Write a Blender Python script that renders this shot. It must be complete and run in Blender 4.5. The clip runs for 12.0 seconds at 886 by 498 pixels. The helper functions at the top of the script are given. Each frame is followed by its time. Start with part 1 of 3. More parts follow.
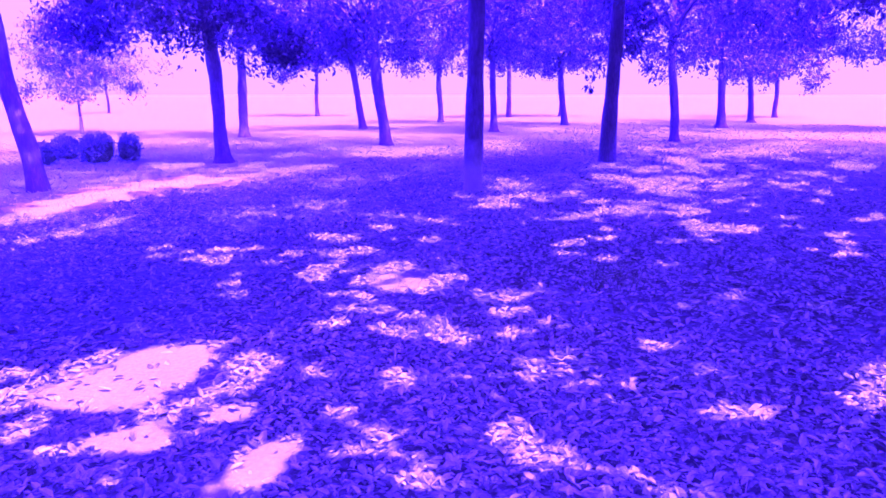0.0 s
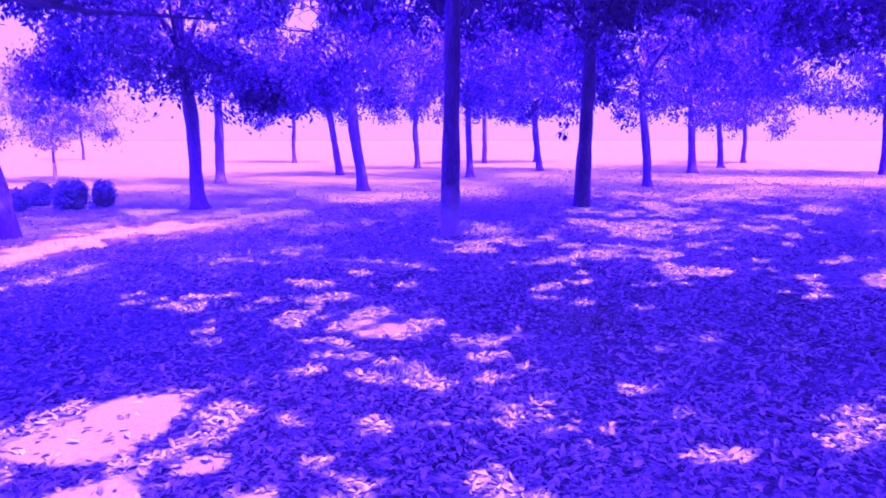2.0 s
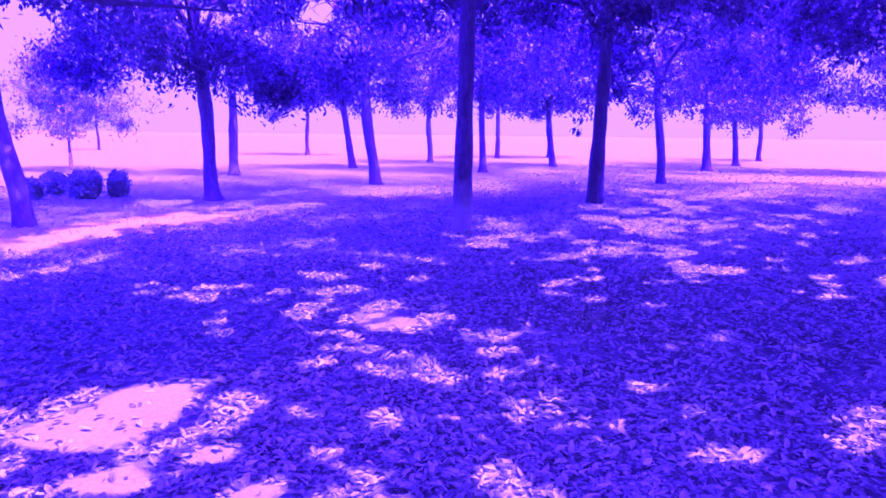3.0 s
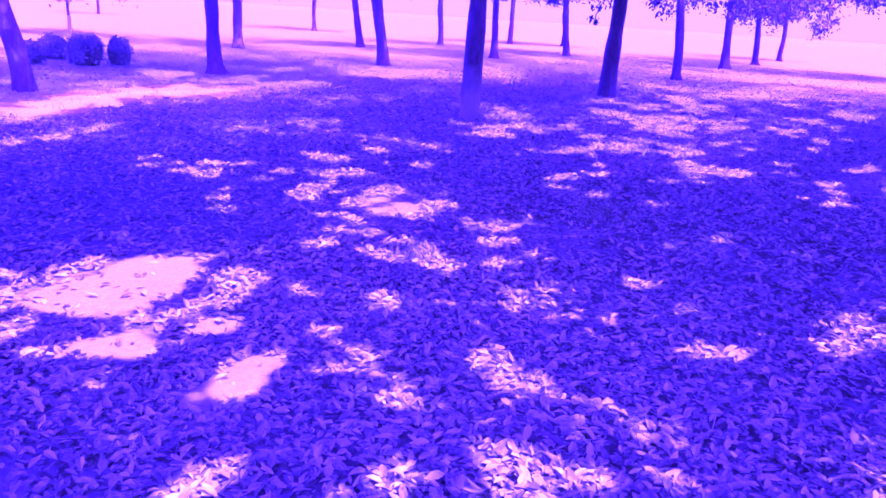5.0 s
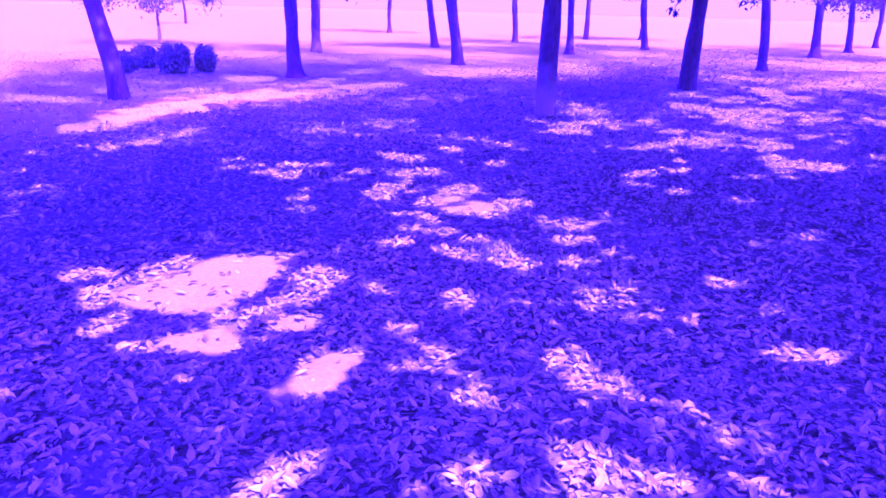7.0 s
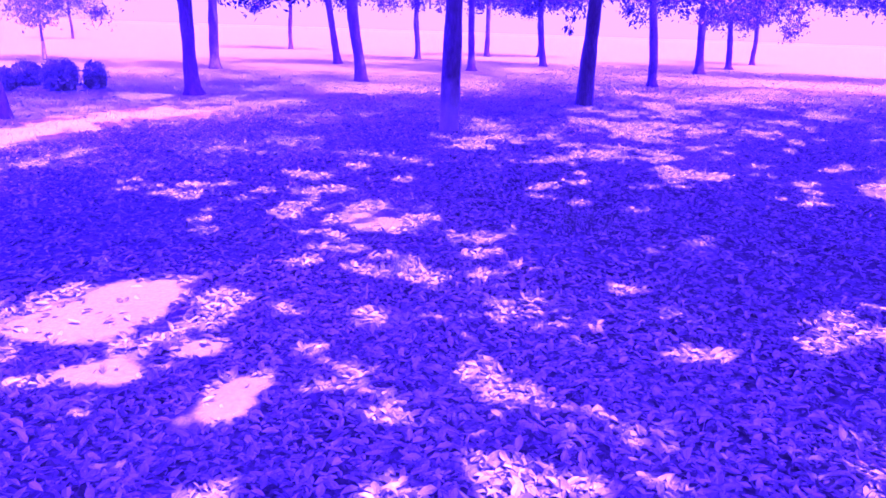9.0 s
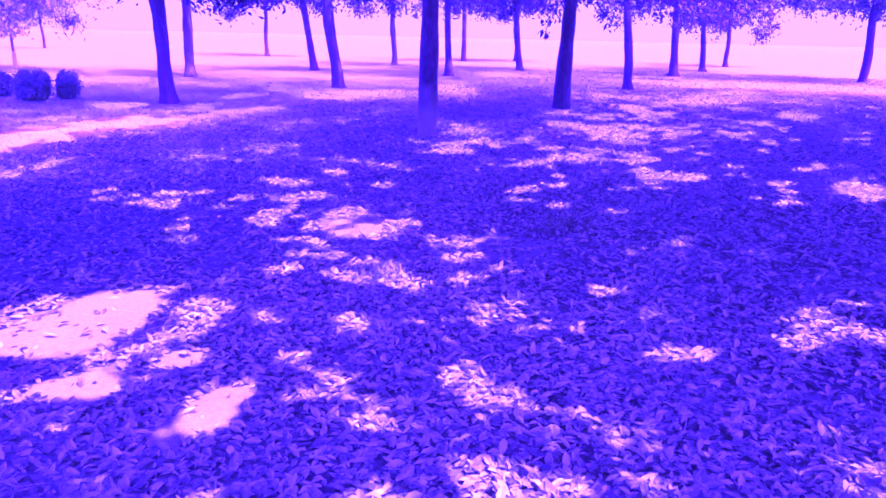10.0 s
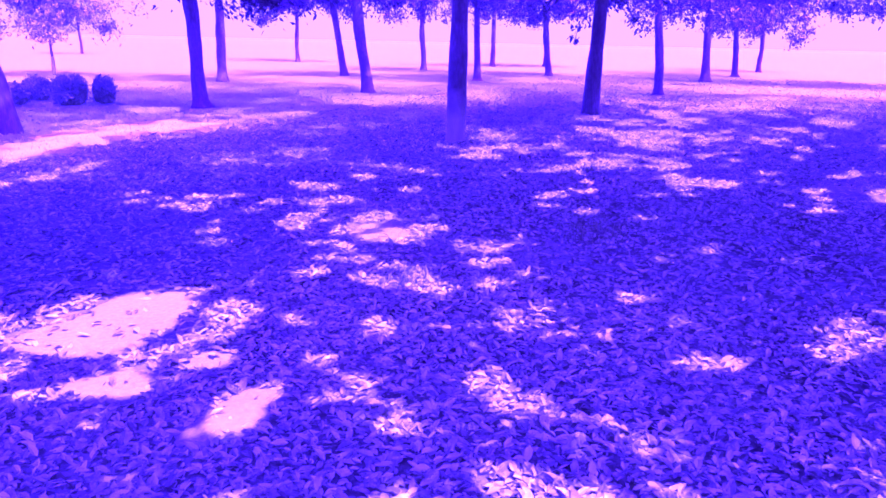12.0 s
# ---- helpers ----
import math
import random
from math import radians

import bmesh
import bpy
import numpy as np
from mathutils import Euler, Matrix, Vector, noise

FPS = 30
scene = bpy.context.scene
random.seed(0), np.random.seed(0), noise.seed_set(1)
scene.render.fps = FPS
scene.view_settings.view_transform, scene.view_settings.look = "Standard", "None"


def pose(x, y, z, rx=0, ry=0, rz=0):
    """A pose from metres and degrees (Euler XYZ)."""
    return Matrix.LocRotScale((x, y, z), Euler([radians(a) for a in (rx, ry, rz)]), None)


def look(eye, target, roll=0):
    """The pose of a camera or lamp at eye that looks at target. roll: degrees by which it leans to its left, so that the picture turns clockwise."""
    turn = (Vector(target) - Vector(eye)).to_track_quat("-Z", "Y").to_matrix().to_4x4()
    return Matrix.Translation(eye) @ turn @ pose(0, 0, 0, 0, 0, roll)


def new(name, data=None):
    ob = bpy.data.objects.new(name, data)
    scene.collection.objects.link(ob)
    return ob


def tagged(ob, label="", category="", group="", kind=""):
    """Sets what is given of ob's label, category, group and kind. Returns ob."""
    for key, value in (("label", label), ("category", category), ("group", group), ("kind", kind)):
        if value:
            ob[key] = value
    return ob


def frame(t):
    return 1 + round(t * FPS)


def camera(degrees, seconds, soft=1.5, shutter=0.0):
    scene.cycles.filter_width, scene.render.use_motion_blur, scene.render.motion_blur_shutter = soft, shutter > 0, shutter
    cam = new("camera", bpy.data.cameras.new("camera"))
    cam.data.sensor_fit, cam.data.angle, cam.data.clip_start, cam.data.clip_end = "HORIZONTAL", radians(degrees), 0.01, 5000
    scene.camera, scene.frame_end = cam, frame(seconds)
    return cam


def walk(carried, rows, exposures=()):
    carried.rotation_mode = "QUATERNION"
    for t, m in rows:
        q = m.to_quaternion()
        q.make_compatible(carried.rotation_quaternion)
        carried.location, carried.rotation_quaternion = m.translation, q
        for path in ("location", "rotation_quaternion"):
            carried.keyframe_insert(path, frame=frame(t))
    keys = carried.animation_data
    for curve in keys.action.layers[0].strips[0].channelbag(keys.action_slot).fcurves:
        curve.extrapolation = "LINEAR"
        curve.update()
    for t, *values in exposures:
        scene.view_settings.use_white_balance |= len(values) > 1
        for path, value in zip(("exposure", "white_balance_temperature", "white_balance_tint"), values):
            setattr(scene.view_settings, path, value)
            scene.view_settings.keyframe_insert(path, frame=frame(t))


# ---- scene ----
# Camera: held at eye height under the trees, it stands and only turns.
EYE = (0.0, 0.0, 1.5)
cam = camera(63.7, 12.0, soft=1.6)
PATH = [  # seconds, yaw, pitch, roll
    (0.0, -0.00, -12.30, 0.00),
    (0.5, -0.34, -11.10, -0.01),
    (1.0, 0.01, -10.79, -0.29),
    (1.5, 0.14, -10.37, 0.17),
    (2.0, -1.87, -8.69, 0.05),
    (2.5, -0.48, -7.46, 0.54),
    (2.7, -0.79, -7.97, -0.02),
    (4.3, 0.61, -14.80, -2.59),
    (4.5, 0.42, -15.79, -2.69),
    (5.0, 0.10, -18.18, -3.46),
    (5.5, -0.53, -19.40, -3.61),
    (6.0, 1.30, -20.36, -3.18),
    (6.5, 5.04, -19.43, -1.46),
    (7.0, 5.76, -18.51, -1.43),
    (7.2, 4.80, -17.90, -1.80),
    (9.0, -1.73, -17.05, -1.84),
    (9.5, -2.15, -17.69, -2.16),
    (10.0, -3.54, -16.61, -1.26),
    (10.5, -0.95, -17.66, -1.56),
    (11.0, -0.18, -16.25, 0.21),
    (11.5, -0.43, -17.27, -0.69),
    (12.0, -1.29, -16.26, -1.20),
]
EXPOSURE = [(0.0, 2.48), (1.5, 2.34), (2.0, 2.27), (2.5, 2.16), (2.7, 2.16), (4.5, 2.54), (6.0, 2.6), (7.2, 2.56), (9.0, 2.59), (12.0, 2.61)]
walk(cam, [(t, pose(*EYE, 90 + pitch, roll, yaw)) for t, yaw, pitch, roll in PATH],
     exposures=[(t, stops, 5500, 256) for t, stops in EXPOSURE])

# World and sun: high sun behind the right shoulder, bright hazy sky.
SUN_AZ, SUN_EL = radians(127), radians(65)          # clockwise from +y
TO_SUN = Vector((math.sin(SUN_AZ) * math.cos(SUN_EL), math.cos(SUN_AZ) * math.cos(SUN_EL), math.sin(SUN_EL)))
world = bpy.data.worlds.new("sky")
scene.world = world
world.use_nodes = True
wn, wl = world.node_tree.nodes, world.node_tree.links
sky = wn.new("ShaderNodeTexSky")
sky.sky_type, sky.sun_disc = "NISHITA", False
sky.sun_elevation, sky.sun_rotation = SUN_EL, SUN_AZ
sky.air_density, sky.dust_density, sky.ozone_density = 1.0, 4.0, 3.0
veil = wn.new("ShaderNodeMix")
veil.data_type, veil.blend_type = "RGBA", "MULTIPLY"
veil.inputs["Factor"].default_value = 1.0
veil.inputs["B"].default_value = (2.6, 1.93, 3.55, 1)
wl.new(sky.outputs["Color"], veil.inputs["A"])
wl.new(veil.outputs["Result"], wn["Background"].inputs["Color"])
wn["Background"].inputs["Strength"].default_value = 0.15
sun = new("sun", bpy.data.lights.new("sun", "SUN"))
sun.data.energy, sun.data.angle, sun.data.color = 2.95, radians(0.45), (1.0, 0.95, 0.82)
sun.matrix_world = look((0, 0, 30), Vector((0, 0, 30)) - TO_SUN)


# ---- materials ----
def material(name, colours, scale, rough=0.8, bump=0.3, fine=6.0, spread=0.0, island=False, per_object=False, through_light=0.0, stretch=(1, 1, 1)):
    """Colours from dark to light over coarse and fine noise, relief from the fine one."""
    m = bpy.data.materials.new(name)
    m.use_nodes = True
    n, l = m.node_tree.nodes, m.node_tree.links
    bsdf, out = n["Principled BSDF"], n["Material Output"]
    bsdf.inputs["Roughness"].default_value = rough
    co = n.new("ShaderNodeTexCoord")
    mp = n.new("ShaderNodeMapping")
    mp.inputs["Scale"].default_value = stretch
    l.new(co.outputs["Object"], mp.inputs["Vector"])
    coarse, grain = n.new("ShaderNodeTexNoise"), n.new("ShaderNodeTexNoise")
    for node, s, det in ((coarse, scale, 4), (grain, scale * fine, 6)):
        node.inputs["Scale"].default_value = s
        node.inputs["Detail"].default_value = det
        l.new(mp.outputs["Vector"], node.inputs["Vector"])
    mean = n.new("ShaderNodeMath")
    mean.operation = "ADD"
    l.new(coarse.outputs["Fac"], mean.inputs[0])
    l.new(grain.outputs["Fac"], mean.inputs[1])
    half = n.new("ShaderNodeMath")
    half.operation = "MULTIPLY_ADD"
    half.inputs[1].default_value, half.inputs[2].default_value = 0.9, -0.4
    l.new(mean.outputs[0], half.inputs[0])
    last = half.outputs[0]
    if island or per_object:
        if island:
            src = n.new("ShaderNodeNewGeometry").outputs["Random Per Island"]
        else:
            src = n.new("ShaderNodeObjectInfo").outputs["Random"]
        vary = n.new("ShaderNodeMath")
        vary.operation = "MULTIPLY_ADD"
        vary.inputs[1].default_value = spread
        l.new(src, vary.inputs[0])
        shift = n.new("ShaderNodeMath")
        shift.operation = "SUBTRACT"
        shift.inputs[1].default_value = spread / 2
        l.new(last, shift.inputs[0])
        l.new(shift.outputs[0], vary.inputs[2])
        last = vary.outputs[0]
    ramp = n.new("ShaderNodeValToRGB")
    cr = ramp.color_ramp
    while len(cr.elements) < len(colours):
        cr.elements.new(0.5)
    for i, c in enumerate(colours):
        cr.elements[i].position = 0.15 + 0.7 * i / max(1, len(colours) - 1)
        cr.elements[i].color = (*c, 1)
    l.new(last, ramp.inputs["Fac"])
    l.new(ramp.outputs["Color"], bsdf.inputs["Base Color"])
    if bump:
        b = n.new("ShaderNodeBump")
        b.inputs["Strength"].default_value = bump
        b.inputs["Distance"].default_value = 0.02
        l.new(grain.outputs["Fac"], b.inputs["Height"])
        l.new(b.outputs["Normal"], bsdf.inputs["Normal"])
    if through_light:
        t = n.new("ShaderNodeBsdfTranslucent")
        l.new(ramp.outputs["Color"], t.inputs["Color"])
        mix = n.new("ShaderNodeMixShader")
        mix.inputs["Fac"].default_value = through_light
        l.new(bsdf.outputs["BSDF"], mix.inputs[1])
        l.new(t.outputs["BSDF"], mix.inputs[2])
        l.new(mix.outputs["Shader"], out.inputs["Surface"])
    return m


# Pale tone laid under the pools of sun to brighten them; also the trunk wrap.
PALE_POOL_WRAP = material("pale_sun_pool_and_wrap", [(0.115, 0.115, 0.095), (0.165, 0.163, 0.135), (0.215, 0.21, 0.175)], 1.5, 0.95, 0.6, 25)
LITTER = material("fallen_leaf", [(0.06, 0.06, 0.048), (0.205, 0.21, 0.168), (0.31, 0.315, 0.255)], 9, 0.6, 0.15, 5, 0.9, island=True, through_light=0.15)
# Darker, more even copy for far leaves, deeper shade put into the colour.
LITTER_FAR_SHADE = material("fallen_leaf_far_shade", [(0.042, 0.045, 0.037), (0.105, 0.114, 0.092), (0.225, 0.24, 0.195)], 9, 0.65, 0.0, 5, 0.5, island=True, through_light=0.1)
LITTER_PIECE = material("fallen_leaf_piece", [(0.06, 0.06, 0.048), (0.205, 0.21, 0.168), (0.31, 0.315, 0.255)], 9, 0.6, 0.15, 5, 0.9, per_object=True, through_light=0.15)
LEAF = material("tree_leaf", [(0.035, 0.037, 0.054), (0.052, 0.056, 0.082), (0.082, 0.09, 0.12)], 3, 0.45, 0.0, 5, 0.8, island=True, through_light=0.42)
# Bush leaves lightened and evened out, haze put into their colour.
HAZED_BUSH_LEAF = material("hazed_bush_leaf", [(0.11, 0.13, 0.12), (0.145, 0.172, 0.155), (0.19, 0.22, 0.195)], 5, 0.5, 0.0, 5, 0.8, island=True, through_light=0.3)
# Leaf colour paled to stand in for haze before the distant trees.
HAZED_LEAF = material("haze_paled_leaf", [(0.065, 0.078, 0.085), (0.1, 0.115, 0.125), (0.14, 0.16, 0.165)], 3, 0.5, 0.0, 5, 0.6, island=True, through_light=0.4)
GRASS = material("grass_blade", [(0.06, 0.08, 0.045), (0.12, 0.14, 0.085), (0.26, 0.25, 0.17)], 3, 0.6, 0.0, 5, 0.9, island=True, through_light=0.25)
BARK = material("rough_grey_brown_bark", [(0.03, 0.027, 0.034), (0.055, 0.05, 0.064), (0.1, 0.092, 0.11)], 5, 0.9, 1.0, 6, stretch=(1, 1, 0.3))



def pale_foot():
    """Bark that turns paler grey over its lower metre."""
    m = material("bark_with_pale_foot", [(0.03, 0.027, 0.034), (0.055, 0.05, 0.064), (0.1, 0.092, 0.11)], 5, 0.9, 1.0, 6, stretch=(1, 1, 0.3))
    n, l = m.node_tree.nodes, m.node_tree.links
    bsdf = n["Principled BSDF"]
    dark = bsdf.inputs["Base Color"].links[0].from_socket
    co, split, wave = n.new("ShaderNodeTexCoord"), n.new("ShaderNodeSeparateXYZ"), n.new("ShaderNodeTexNoise")
    wave.inputs["Scale"].default_value = 4.0
    l.new(co.outputs["Object"], split.inputs[0])
    l.new(co.outputs["Object"], wave.inputs["Vector"])
    height = n.new("ShaderNodeMath")
    height.operation = "MULTIPLY_ADD"
    height.inputs[1].default_value = 0.9
    l.new(wave.outputs["Fac"], height.inputs[0])
    l.new(split.outputs["Z"], height.inputs[2])
    ease = n.new("ShaderNodeMapRange")
    ease.inputs["From Min"].default_value, ease.inputs["From Max"].default_value = 0.6, 1.3
    ease.inputs["To Min"].default_value, ease.inputs["To Max"].default_value = 0.75, 0.0
    l.new(height.outputs[0], ease.inputs["Value"])
    mix = n.new("ShaderNodeMix")
    mix.data_type = "RGBA"
    mix.inputs["B"].default_value = (0.26, 0.24, 0.22, 1)
    l.new(ease.outputs["Result"], mix.inputs["Factor"])
    l.new(dark, mix.inputs["A"])
    l.new(mix.outputs["Result"], bsdf.inputs["Base Color"])
    return m


BARK_FOOT = pale_foot()


def grove_floor():
    """Leaf mould, darkened to deepen the shade under the trees, that gives way, with a ragged edge, to pale dry lawn.
    """
    m = material("shade_dark_mould_and_dry_lawn", [(0.03, 0.031, 0.026), (0.08, 0.086, 0.07), (0.17, 0.182, 0.15)], 1.1, 0.95, 0.9, 26)
    n, l = m.node_tree.nodes, m.node_tree.links
    bsdf = n["Principled BSDF"]
    mould = bsdf.inputs["Base Color"].links[0].from_socket
    co = n.new("ShaderNodeTexCoord")
    rough, blades_of = n.new("ShaderNodeTexNoise"), n.new("ShaderNodeTexNoise")
    rough.inputs["Scale"].default_value, rough.inputs["Detail"].default_value = 0.35, 8
    blades_of.inputs["Scale"].default_value, blades_of.inputs["Detail"].default_value = 14, 8
    l.new(co.outputs["Object"], rough.inputs["Vector"])
    l.new(co.outputs["Object"], blades_of.inputs["Vector"])
    far = n.new("ShaderNodeVectorMath")
    far.operation = "LENGTH"
    middle = n.new("ShaderNodeVectorMath")
    middle.operation = "SUBTRACT"
    middle.inputs[1].default_value = (10, 8, 0)
    l.new(co.outputs["Object"], middle.inputs[0])
    l.new(middle.outputs["Vector"], far.inputs[0])
    edge = n.new("ShaderNodeMath")
    edge.operation = "MULTIPLY_ADD"
    edge.inputs[1].default_value = 8.0
    l.new(rough.outputs["Fac"], edge.inputs[0])
    l.new(far.outputs["Value"], edge.inputs[2])
    ease = n.new("ShaderNodeMapRange")
    ease.inputs["From Min"].default_value, ease.inputs["From Max"].default_value = 17.3, 21.0
    l.new(edge.outputs[0], ease.inputs["Value"])
    lawn = n.new("ShaderNodeValToRGB")
    lawn.color_ramp.elements[0].position, lawn.color_ramp.elements[0].color = 0.3, (0.052, 0.068, 0.053, 1)
    lawn.color_ramp.elements[1].position, lawn.color_ramp.elements[1].color = 0.7, (0.091, 0.112, 0.088, 1)
    l.new(blades_of.outputs["Fac"], lawn.inputs["Fac"])
    mix = n.new("ShaderNodeMix")
    mix.data_type = "RGBA"
    l.new(ease.outputs["Result"], mix.inputs["Factor"])
    l.new(mould, mix.inputs["A"])
    l.new(lawn.outputs["Color"], mix.inputs["B"])
    l.new(mix.outputs["Result"], bsdf.inputs["Base Color"])
    return m


SOIL = grove_floor()


# ---- mesh helpers ----
def mesh(name, verts, faces, mat, smooth=False):
    """A mesh from arrays: verts n x 3; faces an array of one width, or a list of such arrays."""
    me = bpy.data.meshes.new(name)
    blocks = faces if isinstance(faces, list) else [faces]
    me.vertices.add(len(verts))
    me.vertices.foreach_set("co", np.asarray(verts, dtype=np.float32).ravel())
    loops = np.concatenate([b.ravel() for b in blocks]).astype(np.int32)
    sizes = np.concatenate([np.full(len(b), b.shape[1]) for b in blocks]).astype(np.int32)
    starts = np.concatenate([[0], np.cumsum(sizes)[:-1]]).astype(np.int32)
    me.loops.add(len(loops))
    me.loops.foreach_set("vertex_index", loops)
    me.polygons.add(len(sizes))
    me.polygons.foreach_set("loop_start", starts)
    me.polygons.foreach_set("loop_total", sizes)
    me.polygons.foreach_set("use_smooth", np.full(len(sizes), smooth))
    me.materials.append(mat)
    me.update(calc_edges=True)
    me.validate()
    return me


def part(name, me, parent=None, label=""):
    ob = new(name, me)
    ob.parent = parent
    return tagged(ob, label)


def tube(points, radii, sides, rng=None, rough=0.0):
    """A tapered, closed tube along points; rough: uneven bark, as a share of the radius."""
    p = np.asarray(points, float)
    r = np.asarray(radii, float)
    along = np.gradient(p, axis=0)
    along /= np.linalg.norm(along, axis=1)[:, None]
    ref = np.where(np.abs(along[:, 2:3]) > 0.8, [[1.0, 0, 0]], [[0, 0, 1.0]])
    u = np.cross(along, ref)
    u /= np.linalg.norm(u, axis=1)[:, None]
    w = np.cross(along, u)
    a = np.linspace(0, 2 * np.pi, sides, endpoint=False)
    rad = np.repeat(r[:, None], sides, 1) if r.ndim == 1 else r
    if rng is not None and rough:
        rad = rad * (1 + rough * rng.normal(size=rad.shape))
    v = p[:, None] + rad[:, :, None] * (np.cos(a)[None, :, None] * u[:, None] + np.sin(a)[None, :, None] * w[:, None])
    n = len(p)
    i, j = np.meshgrid(np.arange(n - 1), np.arange(sides), indexing="ij")
    k = (j + 1) % sides
    quads = np.stack([i * sides + j, i * sides + k, (i + 1) * sides + k, (i + 1) * sides + j], -1).reshape(-1, 4)
    verts = np.concatenate([v.reshape(-1, 3), p[-1:] + along[-1:] * r[-1].mean()])
    tip = np.stack([(n - 1) * sides + np.arange(sides), (n - 1) * sides + (np.arange(sides) + 1) % sides, np.full(sides, n * sides)], 1)
    return verts, quads, tip


def join(tubes):
    vs, qs, ts, off = [], [], [], 0
    for v, q, t in tubes:
        vs.append(v), qs.append(q + off), ts.append(t + off)
        off += len(v)
    return np.concatenate(vs), [np.concatenate(qs), np.concatenate(ts)]


TABLE = np.random.default_rng(5).random((256, 256))


def field(x, y, size, shift=0):
    """Smooth noise, 0 to 1, with features of that size in metres."""
    x, y = np.asarray(x) / size + 37.3 + shift * 11.7, np.asarray(y) / size + 91.1 + shift * 5.3
    i, j = np.floor(x).astype(int), np.floor(y).astype(int)
    a, b = x - i, y - j
    a, b = a * a * (3 - 2 * a), b * b * (3 - 2 * b)
    c = lambda p, q: TABLE[p % 256, q % 256]
    return (c(i, j) * (1 - a) + c(i + 1, j) * a) * (1 - b) + (c(i, j + 1) * (1 - a) + c(i + 1, j + 1) * a) * b


# ---- feet of the trunks in the grove ----
FEET = [(0.48, 11.35), (3.68, 16.1), (-6.35, 11.06), (-4.91, 16.05), (-1.71, 21.7), (-7.0, 25.42), (7.39, 22.99), (2.06, 29.26), (12.39, 32.17), (5.9, 35.07)]

# ---- gaps in the leaf cover, as the spots of sun on the ground: x, y, half length, half width, degrees from +x to the length ----
HOLLOW_GAPS = [(-1.57, 3.87, 0.34, 0.26, -89), (-1.69, 3.55, 0.34, 0.22, 82), (-1.86, 3.4, 0.21, 0.13, 68), (-1.94, 3.06, 0.25, 0.07, 78), (-1.97, 2.93, 0.1, 0.06, 73), (-1.95, 3.84, 0.19, 0.12, 54), (-2.09, 3.52, 0.21, 0.11, 66), (-2.22, 3.36, 0.1, 0.07, 47), (-2.37, 3.63, 0.1, 0.08, 10), (-2.16, 3.22, 0.08, 0.06, -32), (-1.36, 2.91, 0.16, 0.15, -27), (-1.52, 2.92, 0.14, 0.07, 29), (-1.67, 2.83, 0.06, 0.06, 53), (-1.39, 3.18, 0.1, 0.07, -74), (-1.25, 3.3, 0.08, 0.06, 48), (-1.02, 3.16, 0.12, 0.09, 51), (-1.06, 3.65, 0.2, 0.08, -74), (-1.02, 3.45, 0.06, 0.06, -66), (-1.16, 3.45, 0.07, 0.06, 6), (-1.4, 4.17, 0.12, 0.06, 9)]
NEAR_GAPS = [(-0.77, 2.63, 0.16, 0.1, 60), (-0.87, 2.5, 0.11, 0.06, 43), (-0.74, 2.78, 0.13, 0.09, 34), (-0.68, 2.85, 0.08, 0.06, 58), (-0.59, 2.63, 0.06, 0.06, -45), (-1.33, 2.59, 0.07, 0.06, -85), (-0.73, 1.94, 0.16, 0.06, 65), (-0.79, 1.83, 0.06, 0.06, -68), (-0.21, 1.98, 0.08, 0.07, -70), (-0.07, 2.04, 0.08, 0.06, 30), (0.3, 2.16, 0.13, 0.09, 75), (0.47, 2.13, 0.12, 0.07, 13), (0.58, 2.1, 0.07, 0.06, -23), (0.39, 2.02, 0.06, 0.06, 9), (-0.3, 2.92, 0.12, 0.09, 77), (-0.41, 2.84, 0.08, 0.06, 7), (0.29, 2.97, 0.11, 0.06, 38), (0.46, 2.77, 0.07, 0.06, 66)]
FORE_GAPS = [(1.38, 3.21, 0.06, 0.06, 49), (1.52, 3.2, 0.06, 0.06, 71), (2.17, 5.17, 0.14, 0.07, 74), (2.37, 3.56, 0.17, 0.08, 64), (2.33, 3.67, 0.09, 0.06, 43), (2.72, 3.82, 0.12, 0.08, 38), (2.49, 3.35, 0.09, 0.06, 50), (2.04, 3.27, 0.06, 0.06, 41), (1.25, 4.08, 0.09, 0.06, 14), (-0.26, 3.57, 0.11, 0.06, 10), (-0.7, 3.67, 0.08, 0.06, 9)]
MIDDLE_GAPS = [(-0.24, 5.47, 0.21, 0.18, 38), (-0.49, 5.77, 0.29, 0.15, 37), (-0.44, 6.06, 0.19, 0.09, 67), (-0.68, 5.59, 0.21, 0.1, -85), (-0.02, 5.7, 0.15, 0.12, 70), (-0.95, 6.65, 0.34, 0.15, 43), (-1.01, 6.04, 0.32, 0.1, 68), (-1.16, 7.33, 0.27, 0.2, 28), (-1.35, 6.64, 0.17, 0.14, -86), (-0.63, 5.06, 0.15, 0.08, -85), (-0.86, 5.14, 0.16, 0.07, 55), (-0.74, 4.47, 0.1, 0.08, 75), (-0.67, 4.74, 0.09, 0.07, 15), (-0.48, 4.78, 0.14, 0.07, 58), (-0.58, 4.22, 0.07, 0.06, 13), (-0.13, 4.47, 0.21, 0.06, 71), (-0.19, 4.23, 0.11, 0.06, 63), (0.48, 5.07, 0.13, 0.09, 34), (0.32, 4.77, 0.06, 0.07, 34), (0.45, 4.72, 0.11, 0.07, 13)]
